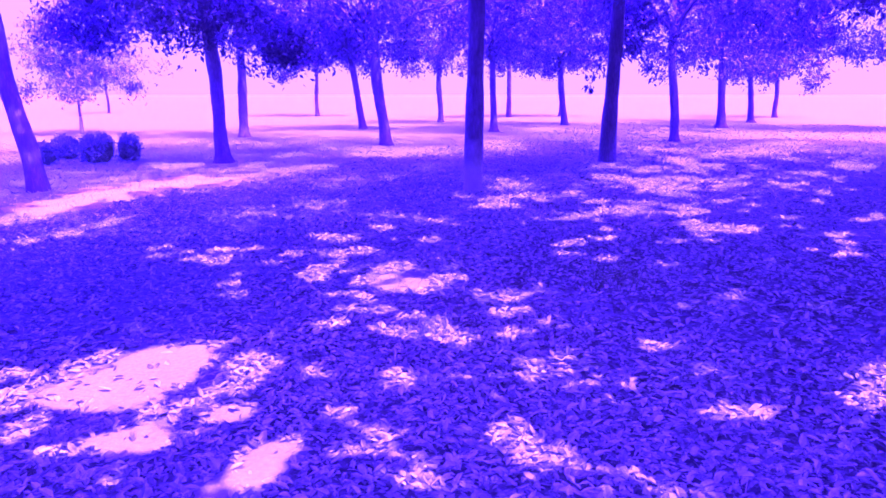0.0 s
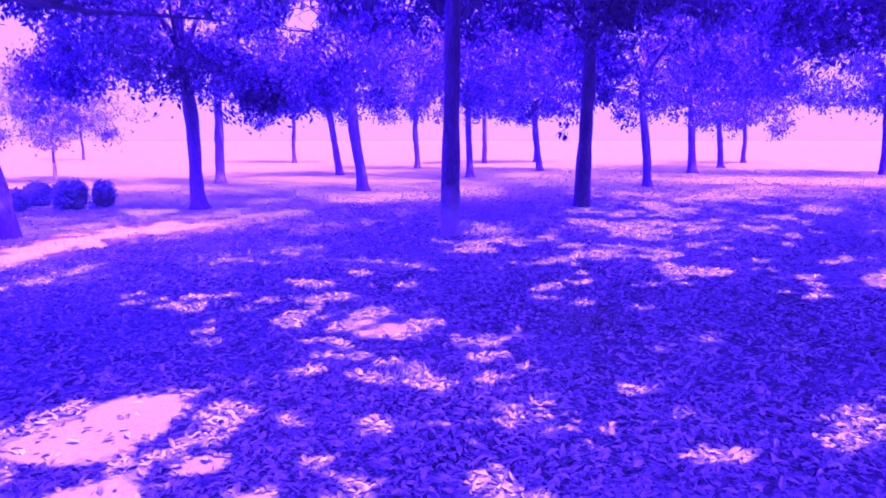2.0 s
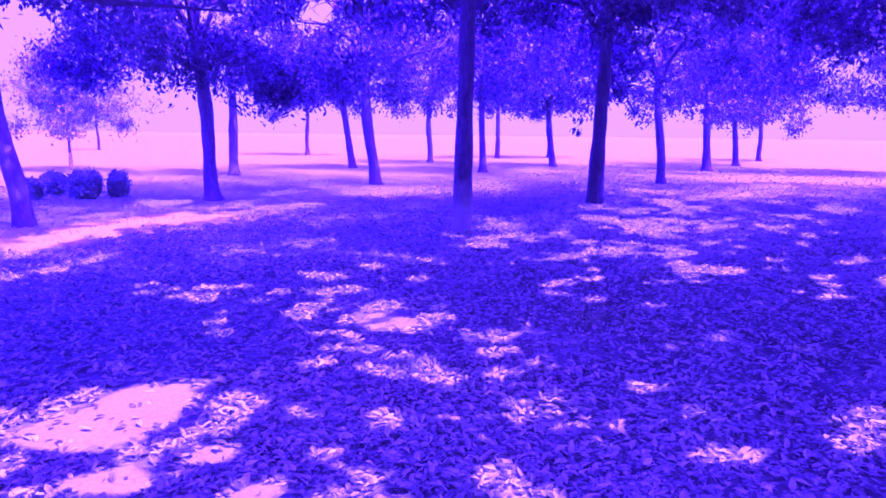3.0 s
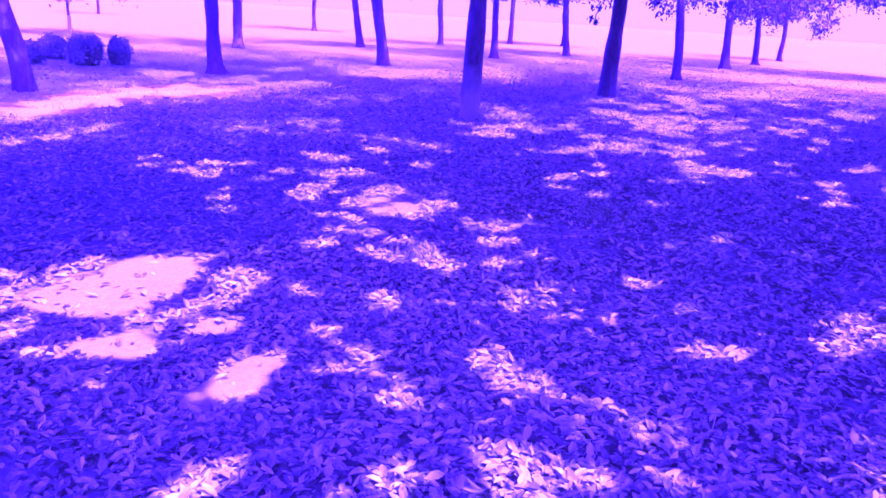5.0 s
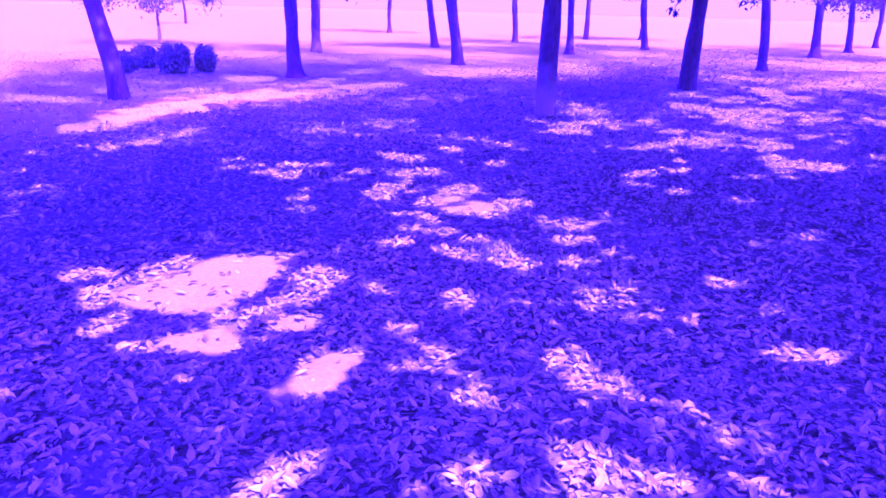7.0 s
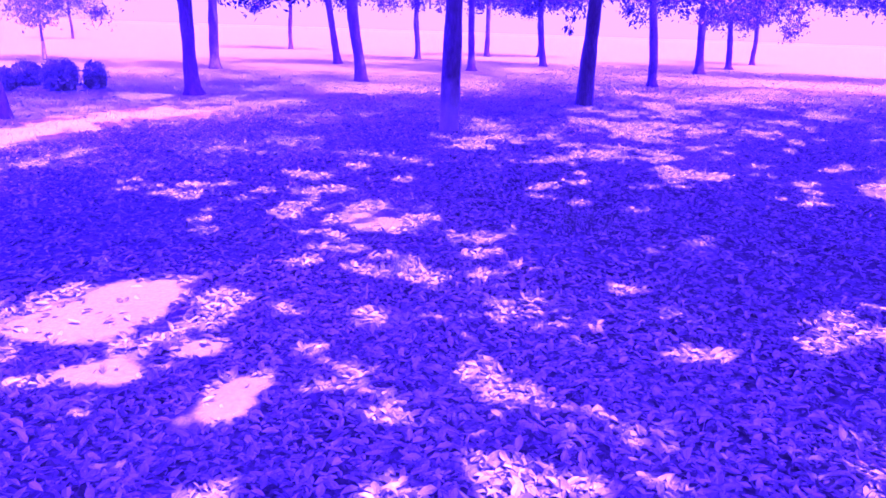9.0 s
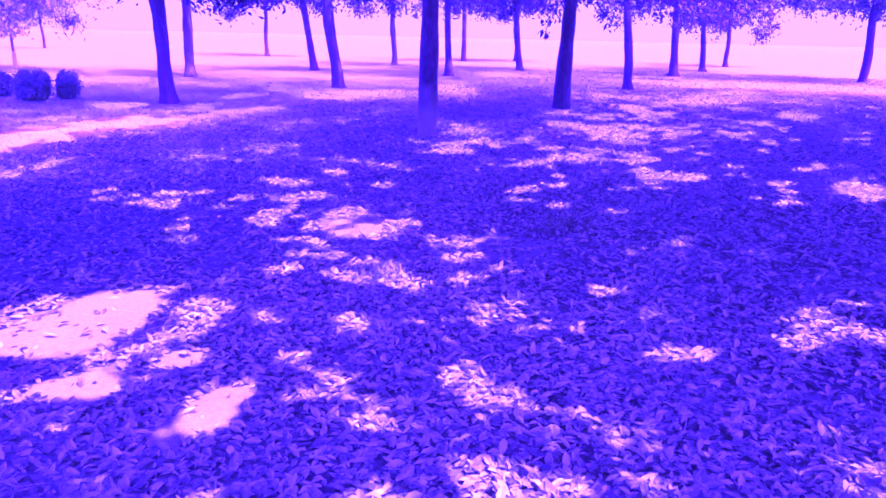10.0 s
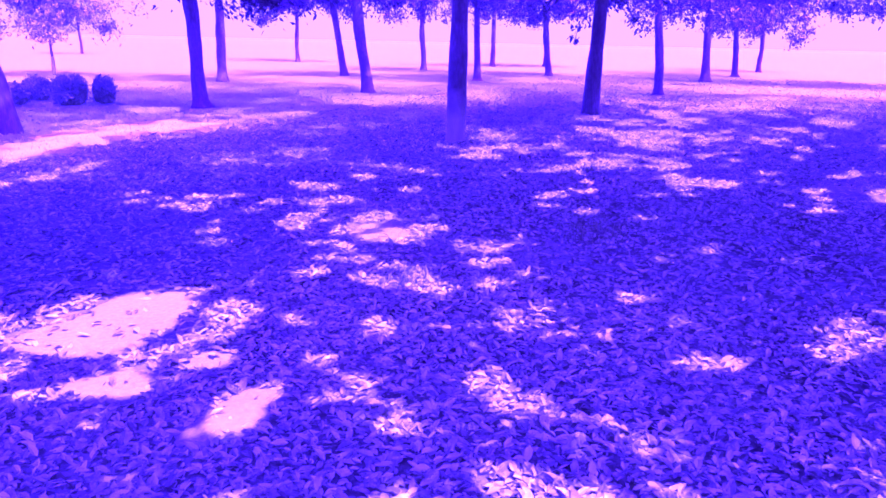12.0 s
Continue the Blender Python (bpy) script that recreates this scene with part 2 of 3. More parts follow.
RIGHT_GAPS = [(1.95, 9.19, 0.37, 0.15, 72), (2.34, 9.32, 0.31, 0.17, 41), (2.72, 9.49, 0.25, 0.07, 72), (1.3, 6.97, 0.2, 0.11, 69), (1.4, 6.29, 0.15, 0.1, 52), (1.63, 7.37, 0.13, 0.07, 61), (1.27, 5.87, 0.11, 0.07, 30), (3.18, 8.17, 0.45, 0.23, 39), (3.23, 7.94, 0.3, 0.15, 36), (3.14, 9.3, 0.45, 0.17, 65), (2.98, 8.44, 0.33, 0.11, 67), (3.85, 9.83, 0.32, 0.21, 34), (3.62, 8.14, 0.25, 0.11, 55), (3.57, 11.9, 0.8, 0.35, 84), (3.12, 12.73, 0.64, 0.19, -83), (3.68, 11.33, 0.51, 0.2, 64), (5.1, 7.45, 0.55, 0.25, 64), (4.85, 6.87, 0.19, 0.09, 21), (5.43, 8.91, 0.33, 0.15, 48), (6, 11.93, 0.65, 0.1, 63)]
FAR_GAPS = [(5.42, 16.26, 1.12, 0.35, 70), (8.58, 19.61, 2.71, 0.73, 60), (10.29, 21.37, 2.04, 0.72, 60), (7.12, 18.12, 1.1, 0.41, 51), (5.51, 15.09, 0.82, 0.34, 46), (10.13, 18.84, 0.92, 0.27, 52), (8.8, 15.25, 1.1, 0.3, 65), (7.17, 13.73, 0.52, 0.19, 47), (-4.3, 12.29, 1.33, 0.53, 68), (-4.95, 10.94, 0.95, 0.27, -87), (-5.18, 9.56, 1.16, 0.22, -81), (-5.31, 8.64, 0.61, 0.18, -83), (-4.4, 7.34, 0.16, 0.11, 81), (-3.01, 14.65, 0.78, 0.48, 49), (-3.45, 13.69, 0.78, 0.16, -77), (-1.03, 18.78, 1.69, 1.04, 70), (1.61, 21.17, 2.16, 0.64, 86), (5.75, 20.22, 0.85, 0.33, 52), (-5.7, 15.5, 0.59, 0.44, 70)]
LEFT_GAPS = [(-4.04, 8.33, 0.25, 0.1, -82), (-4.06, 7.6, 0.14, 0.08, -60), (-3.4, 8.57, 0.17, 0.1, -69), (-2.06, 6.27, 0.16, 0.14, -67), (-2.39, 6.32, 0.24, 0.07, 53), (-2.26, 6.72, 0.17, 0.08, 82), (-1.95, 6.78, 0.11, 0.1, 38), (-1.72, 5.8, 0.1, 0.08, -70), (-1.66, 5.49, 0.12, 0.07, 67), (-2.05, 4.46, 0.06, 0.07, -32), (-0.71, 8.14, 0.14, 0.09, 84), (3.98, 7.66, 0.17, 0.08, 42), (4.43, 7.64, 0.16, 0.07, 46), (5.14, 8.67, 0.29, 0.12, 40)]


# where small flecks of sun crowd together: x, y, reach, strength
CROWDS = [(-0.8, 6.3, 1.0, 0.2), (-1.2, 3.2, 0.8, 0.1), (0.6, 2.6, 0.5, 0.17), (0.0, 2.6, 0.6, 0.15), (0.2, 3.1, 0.9, 0.13), (-0.3, 4.3, 0.8, 0.12), (-0.9, 2.2, 0.5, 0.12), (1.3, 3.5, 0.6, 0.07), (2.7, 9.0, 2.1, 0.17), (4.6, 13.0, 3.4, 0.17), (1.4, 6.4, 0.9, 0.12), (1.3, 10.2, 1.0, 0.22), (-2.0, 6.3, 0.8, 0.1), (9.5, 20.0, 5.0, 0.2), (-4.5, 14.5, 2.0, 0.2)]
# unbroken shade: x, y, half width, half depth
SHADE = [(1.5, 14.6, 1.6, 1.9), (-1.4, 9.9, 1.7, 2.0), (-3.2, 9.6, 0.9, 1.2), (6.6, 7.2, 1.1, 1.6), (-2.9, 5.2, 0.8, 0.8), (-7.6, 14.6, 1.3, 1.1)]
EVERY_GAP = HOLLOW_GAPS + NEAR_GAPS + FORE_GAPS + MIDDLE_GAPS + RIGHT_GAPS + FAR_GAPS + LEFT_GAPS


def behind_trunk(x, y, reach):
    """True where the trunks of the grove throw their own shade."""
    out = np.zeros(np.shape(x), bool)
    for tx, ty in FEET:
        sx, sy = -TO_SUN.x / TO_SUN.z * 4.6, -TO_SUN.y / TO_SUN.z * 4.6
        k = np.clip(((x - tx) * sx + (y - ty) * sy) / (sx * sx + sy * sy), 0, 1)
        out |= np.hypot(x - tx - k * sx, y - ty - k * sy) < reach
    return out


def sunny(x, y):
    """True where the sun reaches the ground through the leaf cover."""
    x, y = np.asarray(x, float), np.asarray(y, float)
    # ragged outlines: the place is shifted by noise at three scales, more so far from the camera
    far = np.clip((np.hypot(x, y) - 2.5) / 6, 0, 1.5)
    wx = x + (0.06 + 0.1 * far) * (field(x, y, 0.42, 40) - 0.5) + 0.08 * (field(x, y, 0.15, 41) - 0.5) + 0.06 * (field(x, y, 0.06, 42) - 0.5)
    wy = y + (0.06 + 0.1 * far) * (field(x, y, 0.42, 43) - 0.5) + 0.08 * (field(x, y, 0.15, 44) - 0.5) + 0.06 * (field(x, y, 0.06, 45) - 0.5)
    wx, wy = wx + 0.3 * far * (field(x, y, 0.33, 47) - 0.5), wy + 0.3 * far * (field(x, y, 0.33, 48) - 0.5)
    wob = 0.6 * (field(x, y, 0.1, 46) - 0.5) + 0.7 * (field(x, y, 0.045, 50) - 0.5) + 1.1 * far * (field(x, y, 0.2, 49) - 0.5)
    out, crowd = np.zeros(x.shape, bool), np.zeros(x.shape)
    for gx, gy, long, wide, turn in EVERY_GAP:
        near = (np.abs(wx - gx) < 3.5 * long + 0.1) & (np.abs(wy - gy) < 3.5 * long + 0.1)
        if not near.any():
            continue
        c, sn = math.cos(radians(turn)), math.sin(radians(turn))
        px, py = wx[near] - gx, wy[near] - gy
        q = ((px * c + py * sn) / long) ** 2 + ((py * c - px * sn) / wide) ** 2
        out[near] |= q < (1.05 if gy < 5 else 1.0) + wob[near]
        crowd[near] = np.maximum(crowd[near], 0.09 * np.clip(1.4 - q / 4, 0, 1))
    for cx, cy, reach, strength in CROWDS:
        crowd = np.maximum(crowd, strength * np.exp(-((x - cx) ** 2 + (y - cy) ** 2) / reach ** 2))
    out |= 0.75 * field(wx, wy, 0.13, 14) + 0.25 * field(x, y, 0.6, 15) > 0.85 - crowd
    out |= (y < 17) & (0.7 * field(wx, wy, 0.27, 1) + 0.3 * field(x, y, 1.1, 2) > 0.94 - 0.7 * crowd)
    out |= (y > 15) & (0.7 * field(wx, wy, 0.62, 6) + 0.3 * field(x, y, 1.7, 7) > 0.95 - 1.0 * crowd)
    out |= (y > 8) & (y < 21) & (0.8 * field(wx, wy, 0.2, 16) + 0.2 * field(x, y, 0.9, 17) > 0.93 - 1.05 * crowd)
    for dx, dy, across, deep in SHADE:
        out &= ((wx - dx) / across) ** 2 + ((wy - dy) / deep) ** 2 > 1
    return out & ~behind_trunk(x, y, 0.4)


# ---- ground ----
def spaced(limit, fine, step):
    a = [0.0]
    while a[-1] < limit:
        a.append(a[-1] + max(step, (a[-1] - fine) * 0.22))
    return np.array([-v for v in a[:0:-1]] + a)


def rise(x, y):
    """Height of the ground: small bumps underfoot."""
    r = np.hypot(x, y)
    return 0.05 * (field(x, y, 1.7, 7) - 0.5) * np.clip(r / 3, 0.3, 1) + 0.02 * (field(x, y, 0.4, 8) - 0.5)


gx, gy = spaced(1500, 14, 0.16), spaced(1500, 14, 0.16)
X, Y = np.meshgrid(gx, gy, indexing="ij")
Z = rise(X, Y)
i, j = np.meshgrid(np.arange(len(gx) - 1), np.arange(len(gy) - 1), indexing="ij")
w = len(gy)
quads = np.stack([i * w + j, (i + 1) * w + j, (i + 1) * w + j + 1, i * w + j + 1], -1).reshape(-1, 4)
ground = new("ground", mesh("ground", np.stack([X, Y, Z], -1).reshape(-1, 3), quads, SOIL, True))
tagged(ground, "leaf mould, darkened for shade, giving way to dry park lawn", "ground", kind="structure")


# ---- distance: a glowing ring stands in for bright haze all round ----
HAZE = bpy.data.materials.new("haze_glow")
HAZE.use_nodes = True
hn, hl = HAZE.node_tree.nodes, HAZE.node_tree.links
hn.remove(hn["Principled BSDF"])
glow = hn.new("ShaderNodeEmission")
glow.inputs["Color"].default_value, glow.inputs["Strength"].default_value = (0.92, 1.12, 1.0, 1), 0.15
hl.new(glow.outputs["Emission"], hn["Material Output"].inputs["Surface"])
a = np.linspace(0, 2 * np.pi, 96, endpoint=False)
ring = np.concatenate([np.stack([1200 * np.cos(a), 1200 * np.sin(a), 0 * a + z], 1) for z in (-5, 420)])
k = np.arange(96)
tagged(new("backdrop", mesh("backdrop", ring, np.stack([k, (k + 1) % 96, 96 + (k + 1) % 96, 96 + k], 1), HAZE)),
       "glowing ring for the bright hazy distance behind the park", "backdrop", kind="structure")


# ---- foliage ----
def leaves(centres, lengths, rng, droop=0.5, width=0.45, fold=0.18):
    """Pointed leaves, each two triangles folded along the midrib."""
    n = len(centres)
    d = rng.normal(size=(n, 3))
    d[:, 2] -= droop * 1.6
    d /= np.linalg.norm(d, axis=1)[:, None]
    s = np.cross(d, rng.normal(size=(n, 3)))
    s /= np.linalg.norm(s, axis=1)[:, None]
    up = np.cross(s, d)
    L = lengths[:, None]
    base, tip = centres - d * L * 0.5, centres + d * L * 0.5
    mid = centres - d * L * 0.05 + up * L * fold * 0.5
    v = np.stack([base, mid + s * L * width * 0.5, tip, mid - s * L * width * 0.5], 1).reshape(-1, 3)
    k = np.arange(n)[:, None] * 4
    f = np.concatenate([k + [[0, 1, 2]], k + [[0, 2, 3]]], 1).reshape(-1, 3)
    return v, f


SKY_SIGHTLINE = ((-0.71, 4.45, 2.19), (-7.1, 44.5, 8.4))


def tree(x, y, radius, lean=(0, 0), flare=0.5, fork=2.9, spread=4.0, bottom=2.5, top=7.5, droop=0.7, clumps=115, per=54, size=0.14, seed=1, label="", limbs=7, lobe_count=12, core=3, core_z=0, cap=40, cap_low=5.3, leaf=None, bark=None, sunward=0):
    """A park tree: flared trunk, limbs with twigs, a crown of clumped leaves with gaps."""
    rng = np.random.default_rng(seed)
    thing = new("tree")
    thing.location = (x, y, 0)
    tagged(thing, label or "broad-leaved park tree with dark bark and dense drooping crown", "tree", "trees of the grove")
    g = float(rise(x, y))
    # trunk
    hs = np.concatenate([[-0.15, 0.0, 0.08, 0.2, 0.4], np.linspace(0.6, fork + 1.3, 24)])
    sway = rng.normal(size=(4,)) * 0.035
    px = lean[0] * hs + sway[0] * np.sin(hs * 1.7 + sway[1] * 40) * np.clip(hs, 0, 1)
    py = lean[1] * hs + sway[2] * np.sin(hs * 1.3 + sway[3] * 40) * np.clip(hs, 0, 1)
    rr = radius * (1 + flare * np.exp(-np.clip(hs, 0, 9) / 0.13)) * np.clip(1 - 0.062 * hs, 0.3, 1.1)
    rr = rr * (1 + 0.045 * np.sin(hs * 3.1 + seed) + 0.035 * np.sin(hs * 8.3 + 2 * seed))     # knots and old branch scars
    relief = rng.normal(size=(14, 14))
    along = np.linspace(0, 13, len(hs))
    relief = np.stack([np.interp(along, np.arange(14), relief[:, k]) for k in range(14)], 1)
    v, q, t = tube(np.stack([px, py, hs + g], 1), rr[:, None] * (1 + 0.05 * relief), 14)
    part("trunk", mesh("trunk", v, [q, t], bark or BARK, True), thing)
    at = lambda h: np.array([np.interp(h, hs, px), np.interp(h, hs, py), h + g])
    # limbs
    ends = []
    for k in range(limbs):
        a = 2 * math.pi * (k + rng.random() * 0.6) / limbs
        h0 = fork + rng.random() * 1.1
        reach, climb = spread * (0.55 + 0.3 * rng.random()), (top - h0) * (0.25 + 0.5 * rng.random())
        s = np.linspace(0, 1, 8)
        line = at(h0) + np.stack([np.cos(a) * reach * s, np.sin(a) * reach * s, climb * np.sqrt(s) * (1 - 0.25 * s)], 1)
        line[1:] += rng.normal(size=(7, 3)) * 0.09
        r0 = radius * (0.34 + 0.12 * rng.random())
        pieces = [tube(line, r0 * (1 - 0.85 * s), 7, rng, 0.04)]
        for b in range(6):
            s0 = 2 + (b % 6)
            away = rng.normal(size=3) * [0.8, 0.8, 0.35] + [math.cos(a) * 0.5, math.sin(a) * 0.5, -0.25 if b % 2 else 0.4]
            away *= (0.7 + 0.9 * rng.random()) / np.linalg.norm(away)
            u = np.linspace(0, 1, 5)[:, None]
            twig = line[s0] + away * u + np.array([[0, 0, -0.35]]) * u ** 2
            pieces.append(tube(twig, r0 * 0.28 * (1 - 0.8 * u[:, 0]), 5))
            ends.append(twig[-1]), ends.append(twig[2])
        vv, ff = join(pieces)
        part("limb", mesh("limb", vv, ff, BARK, True), thing)
    # crown: lobes of leaf clumps
    mid = at(fork + 1.0)
    lobes = []
    while len(lobes) < lobe_count:
        r, a = math.sqrt(rng.random()), rng.random() * 2 * math.pi
        lo = bottom - droop * r * r
        hi = bottom + 0.6 + (top - bottom - 0.6) * math.sqrt(max(0, 1 - r ** 2.2))
        z = lo + (hi - lo) * rng.random()
        if len(lobes) < core:       # foliage close round the fork
            r, z = 0.28 * r, (core_z or bottom) + 0.5 * rng.random()
        size_l = spread * (0.17 + 0.12 * rng.random())
        lobes.append((mid[0] + (spread - 0.5 * size_l) * r * math.cos(a), mid[1] + (spread - 0.5 * size_l) * r * math.sin(a), z + g + 0.55 * size_l, size_l))
    lobes = np.array(lobes)
    own = rng.integers(0, lobe_count, clumps)
    shell = rng.normal(size=(clumps, 3))
    shell *= (rng.random(clumps) ** 0.45 / np.linalg.norm(shell, axis=1))[:, None]
    c = list(lobes[own, :3] + shell * lobes[own, 3:] * [1.0, 1.0, 0.62])
    for k in range(cap):            # a dense top, mostly out of view, added to thicken the cast shade
        r, a = math.sqrt(rng.random()), rng.random() * 2 * math.pi
        z = cap_low + (top + 1.2 - cap_low) * rng.random() * math.sqrt(1 - 0.85 * r * r)
        c.append(np.array((mid[0] + spread * 0.97 * r * math.cos(a), mid[1] + spread * 0.97 * r * math.sin(a), z + g)))
    side = np.random.default_rng(seed + 900)
    for k in range(sunward):        # clumps added along the sun's path to keep the trunk in shade
        z = 4.4 + 2.8 * side.random()
        toward = at(0.3 + 3.0 * side.random())
        c.append(toward + np.array(TO_SUN) * (z - toward[2]) / TO_SUN.z + side.normal(size=3) * [0.12, 0.12, 0.05])
    c = np.array(c + [e for e in ends])
    sizes = 0.22 + 0.24 * rng.random(len(c))
    pick = np.repeat(np.arange(len(c)), per)
    off = rng.normal(size=(len(pick), 3)) * [0.62, 0.62, 0.5]
    pts = c[pick] + off * sizes[pick][:, None]
    pts = pts[pts[:, 2] > bottom - droop - 0.5]
    wx, wy = pts[:, 0] + x, pts[:, 1] + y
    k = pts[:, 2] / TO_SUN.z
    fx, fy = wx - TO_SUN.x * k, wy - TO_SUN.y * k
    keep = ~sunny(fx, fy)
    # holes between the sprays of leaves, none where ground or trunks must stay shaded
    keep &= ((wy < 7) & (wx > -1.5)) | ((wy < 13) & (wx > 4.5)) | ((wy < 20) & (wx > 8)) | behind_trunk(fx, fy, 0.9) | (field(wx + 0.8 * pts[:, 2], wy, 0.33, 51) * 0.5 + field(wx, wy + 1.7 * pts[:, 2], 0.3, 52) * 0.5 > np.where((wx < -5) & (wy < 22), 0.24, 0.31))
    # an opening cut through the crowns along the camera's line of sight to the sky
    gap = np.array(SKY_SIGHTLINE[1]) - SKY_SIGHTLINE[0]
    k = np.clip(((pts + [x, y, 0] - SKY_SIGHTLINE[0]) @ gap) / (gap @ gap), 0, 1)
    away = np.linalg.norm(pts + [x, y, 0] - SKY_SIGHTLINE[0] - k[:, None] * gap, axis=1)
    keep &= away > (0.13 + 1.1 * k) * (0.35 + 1.2 * field(pts[:, 0] + x, pts[:, 2], 0.12 + 0.02 * y, 61))
    pts = pts[keep]
    # upper leaves are enlarged, out of view, to deepen the cast shade
    v, f = leaves(pts, size * (0.65 + 0.7 * rng.random(len(pts))) * np.clip(0.4 + pts[:, 2] / 7, 1, 1.6), rng)
    v = v.reshape(-1, 4, 3)

    def lit(v):
        k = v[..., 2] / TO_SUN.z
        return sunny(v[..., 0] + x - TO_SUN.x * k, v[..., 1] + y - TO_SUN.y * k).any(1)

    edge = lit(v)                   # leaves at the rims of the gaps are shrunk to shape the sun spots
    v[edge] = pts[edge][:, None] + 0.4 * (v[edge] - pts[edge][:, None])
    keep = ~edge
    keep[edge] = ~lit(v[edge])
    v = v[keep].reshape(-1, 3)
    f = f[:2 * keep.sum()]
    part("crown", mesh("crown", v, f, leaf or LEAF), thing, "leaves paled to stand in for haze, in loose clumps" if leaf else "dark green leaves in drooping clumps")
    return thing


# the grove: rows of trees, near to far
tree(0.48, 11.35, 0.15, (0.012, 0), bark=BARK_FOOT, flare=0.2, fork=3.5, spread=5.3, bottom=3.4, droop=0.3, clumps=330, per=90, lobe_count=34, core=0, cap=400, cap_low=4.6, sunward=45, seed=11, label="tall dark-trunked park tree with flared base in leaf litter")
sturdy = tree(3.68, 16.1, 0.175, (0.028, 0.0), flare=0.3, fork=3.4, spread=5.0, bottom=3.2, droop=0.8, clumps=300, per=85, lobe_count=26, core=3, core_z=4.4, cap=300, cap_low=5.2, sunward=45, seed=12, label="sturdy park tree with thick dark trunk and wide crown")
tree(-6.3, 11.06, 0.14, (-0.15, 0), flare=0.2, fork=3.6, spread=1.7, bottom=3.7, droop=0.3, clumps=60, lobe_count=8, cap=20, sunward=14, seed=13, label="park tree leaning over the grass beside bushes")
slim = tree(-4.91, 16.05, 0.16, (-0.06, 0), fork=2.9, spread=4.6, bottom=2.35, droop=0.75, clumps=380, per=70, lobe_count=26, cap=230, seed=14, label="slightly leaning park tree with low drooping crown")
tree(-1.71, 21.7, 0.17, (-0.11, 0), fork=2.7, spread=3.8, bottom=2.7, seed=15, label="leaning park tree with flared dark trunk")
tree(-7.0, 25.42, 0.17, (0.01, 0), fork=2.9, spread=4.0, bottom=2.6, size=0.16, seed=16)
tree(7.39, 22.99, 0.14, (-0.085, 0), fork=2.6, spread=5.0, bottom=2.35, clumps=200, lobe_count=20, cap=260, cap_low=5.8, seed=17)
tree(2.06, 29.26, 0.14, (-0.03, 0), flare=1.0, fork=2.6, spread=3.8, bottom=2.6, size=0.17, cap=180, per=40, seed=18)
tree(-3.44, 31.14, 0.15, (-0.16, 0), fork=2.8, spread=3.2, bottom=2.8, size=0.16, clumps=150, cap=80, seed=19, label="thin park tree with a strongly leaning trunk")
tree(12.39, 32.17, 0.18, (-0.07, 0), flare=0.8, fork=2.7, spread=5.2, bottom=2.5, size=0.16, clumps=240, lobe_count=20, cap=120, cap_low=6.4, seed=20)
tree(5.9, 35.07, 0.16, (-0.12, 0), fork=2.7, spread=4.0, bottom=2.5, size=0.18, cap=180, per=40, seed=21)
tree(-0.12, 38.54, 0.15, (-0.03, 0), fork=2.7, spread=3.8, bottom=2.7, size=0.18, per=40, seed=22)
tree(16.38, 38.54, 0.16, (-0.085, 0), flare=0.9, fork=2.6, spread=4.2, bottom=2.0, size=0.18, cap=160, per=40, seed=23)
tree(19.86, 30.09, 0.18, (0, 0), fork=2.9, spread=4.6, bottom=2.4, size=0.17, clumps=230, cap=200, leaf=HAZED_LEAF, seed=24, label="park tree at the edge of the lawn, leaves paled for haze")
tree(4.24, 46.88, 0.16, (0, 0), fork=2.7, spread=4.0, bottom=2.6, size=0.2, clumps=110, per=38, cap=40, seed=25)
tree(21.43, 46.88, 0.15, (-0.04, 0), fork=2.7, spread=3.8, bottom=2.2, size=0.2, clumps=110, per=38, cap=40, seed=26)
tree(7.99, 49.24, 0.15, (0, 0), fork=2.7, spread=3.8, bottom=2.5, size=0.2, clumps=110, per=38, cap=40, seed=27)
tree(-8.52, 49.24, 0.14, (0, 0), fork=2.8, spread=3.8, bottom=2.9, size=0.2, clumps=110, per=38, cap=40, seed=28)
young = tree(-13.7, 27.4, 0.05, (0, 0), fork=1.8, spread=2.6, bottom=1.7, top=5.2, size=0.13, clumps=190, per=60, lobe_count=14, core=2, cap=0, leaf=HAZED_LEAF, seed=29, label="slender young park tree behind the bushes")
tree(-26.0, 56.5, 0.1, (0, 0), fork=2.3, spread=2.6, bottom=2.1, top=5.5, size=0.16, clumps=70, per=30, lobe_count=8, core=2, cap=0, leaf=HAZED_LEAF, seed=30, label="slender young park tree in bright haze")
# trees added out of view to cast shade; some hanging leaves come into view
tree(4.7, 3.3, 0.19, (0, 0), fork=3.2, spread=5.8, bottom=3.1, droop=0.45, top=8, size=0.2, clumps=500, per=95, cap=460, cap_low=4.6, core=0, seed=41, limbs=8, lobe_count=60, label="unseen broad tree added to shade the leaf litter")
tree(-2.6, -1.4, 0.18, (0, 0), fork=3.1, spread=4.6, bottom=3.1, droop=0.4, top=8, size=0.19, clumps=360, per=80, cap=0, core=0, seed=42, limbs=8, lobe_count=50, label="unseen broad tree added behind the viewer for shade")
leafy = tree(-4.7, 4.4, 0.17, (0, 0), fork=3.2, spread=5.0, bottom=3.5, droop=0.35, top=8, size=0.17, clumps=460, per=95, cap=120, core=0, seed=43, limbs=8, lobe_count=60, label="broad park tree with leafy low branches")
tree(8.4, 8.6, 0.18, (0, 0), fork=3.0, spread=5.0, bottom=3.0, droop=0.7, top=8, size=0.14, clumps=460, per=125, cap=380, core=0, seed=44, limbs=8, lobe_count=60, label="broad park tree with a dense low crown")
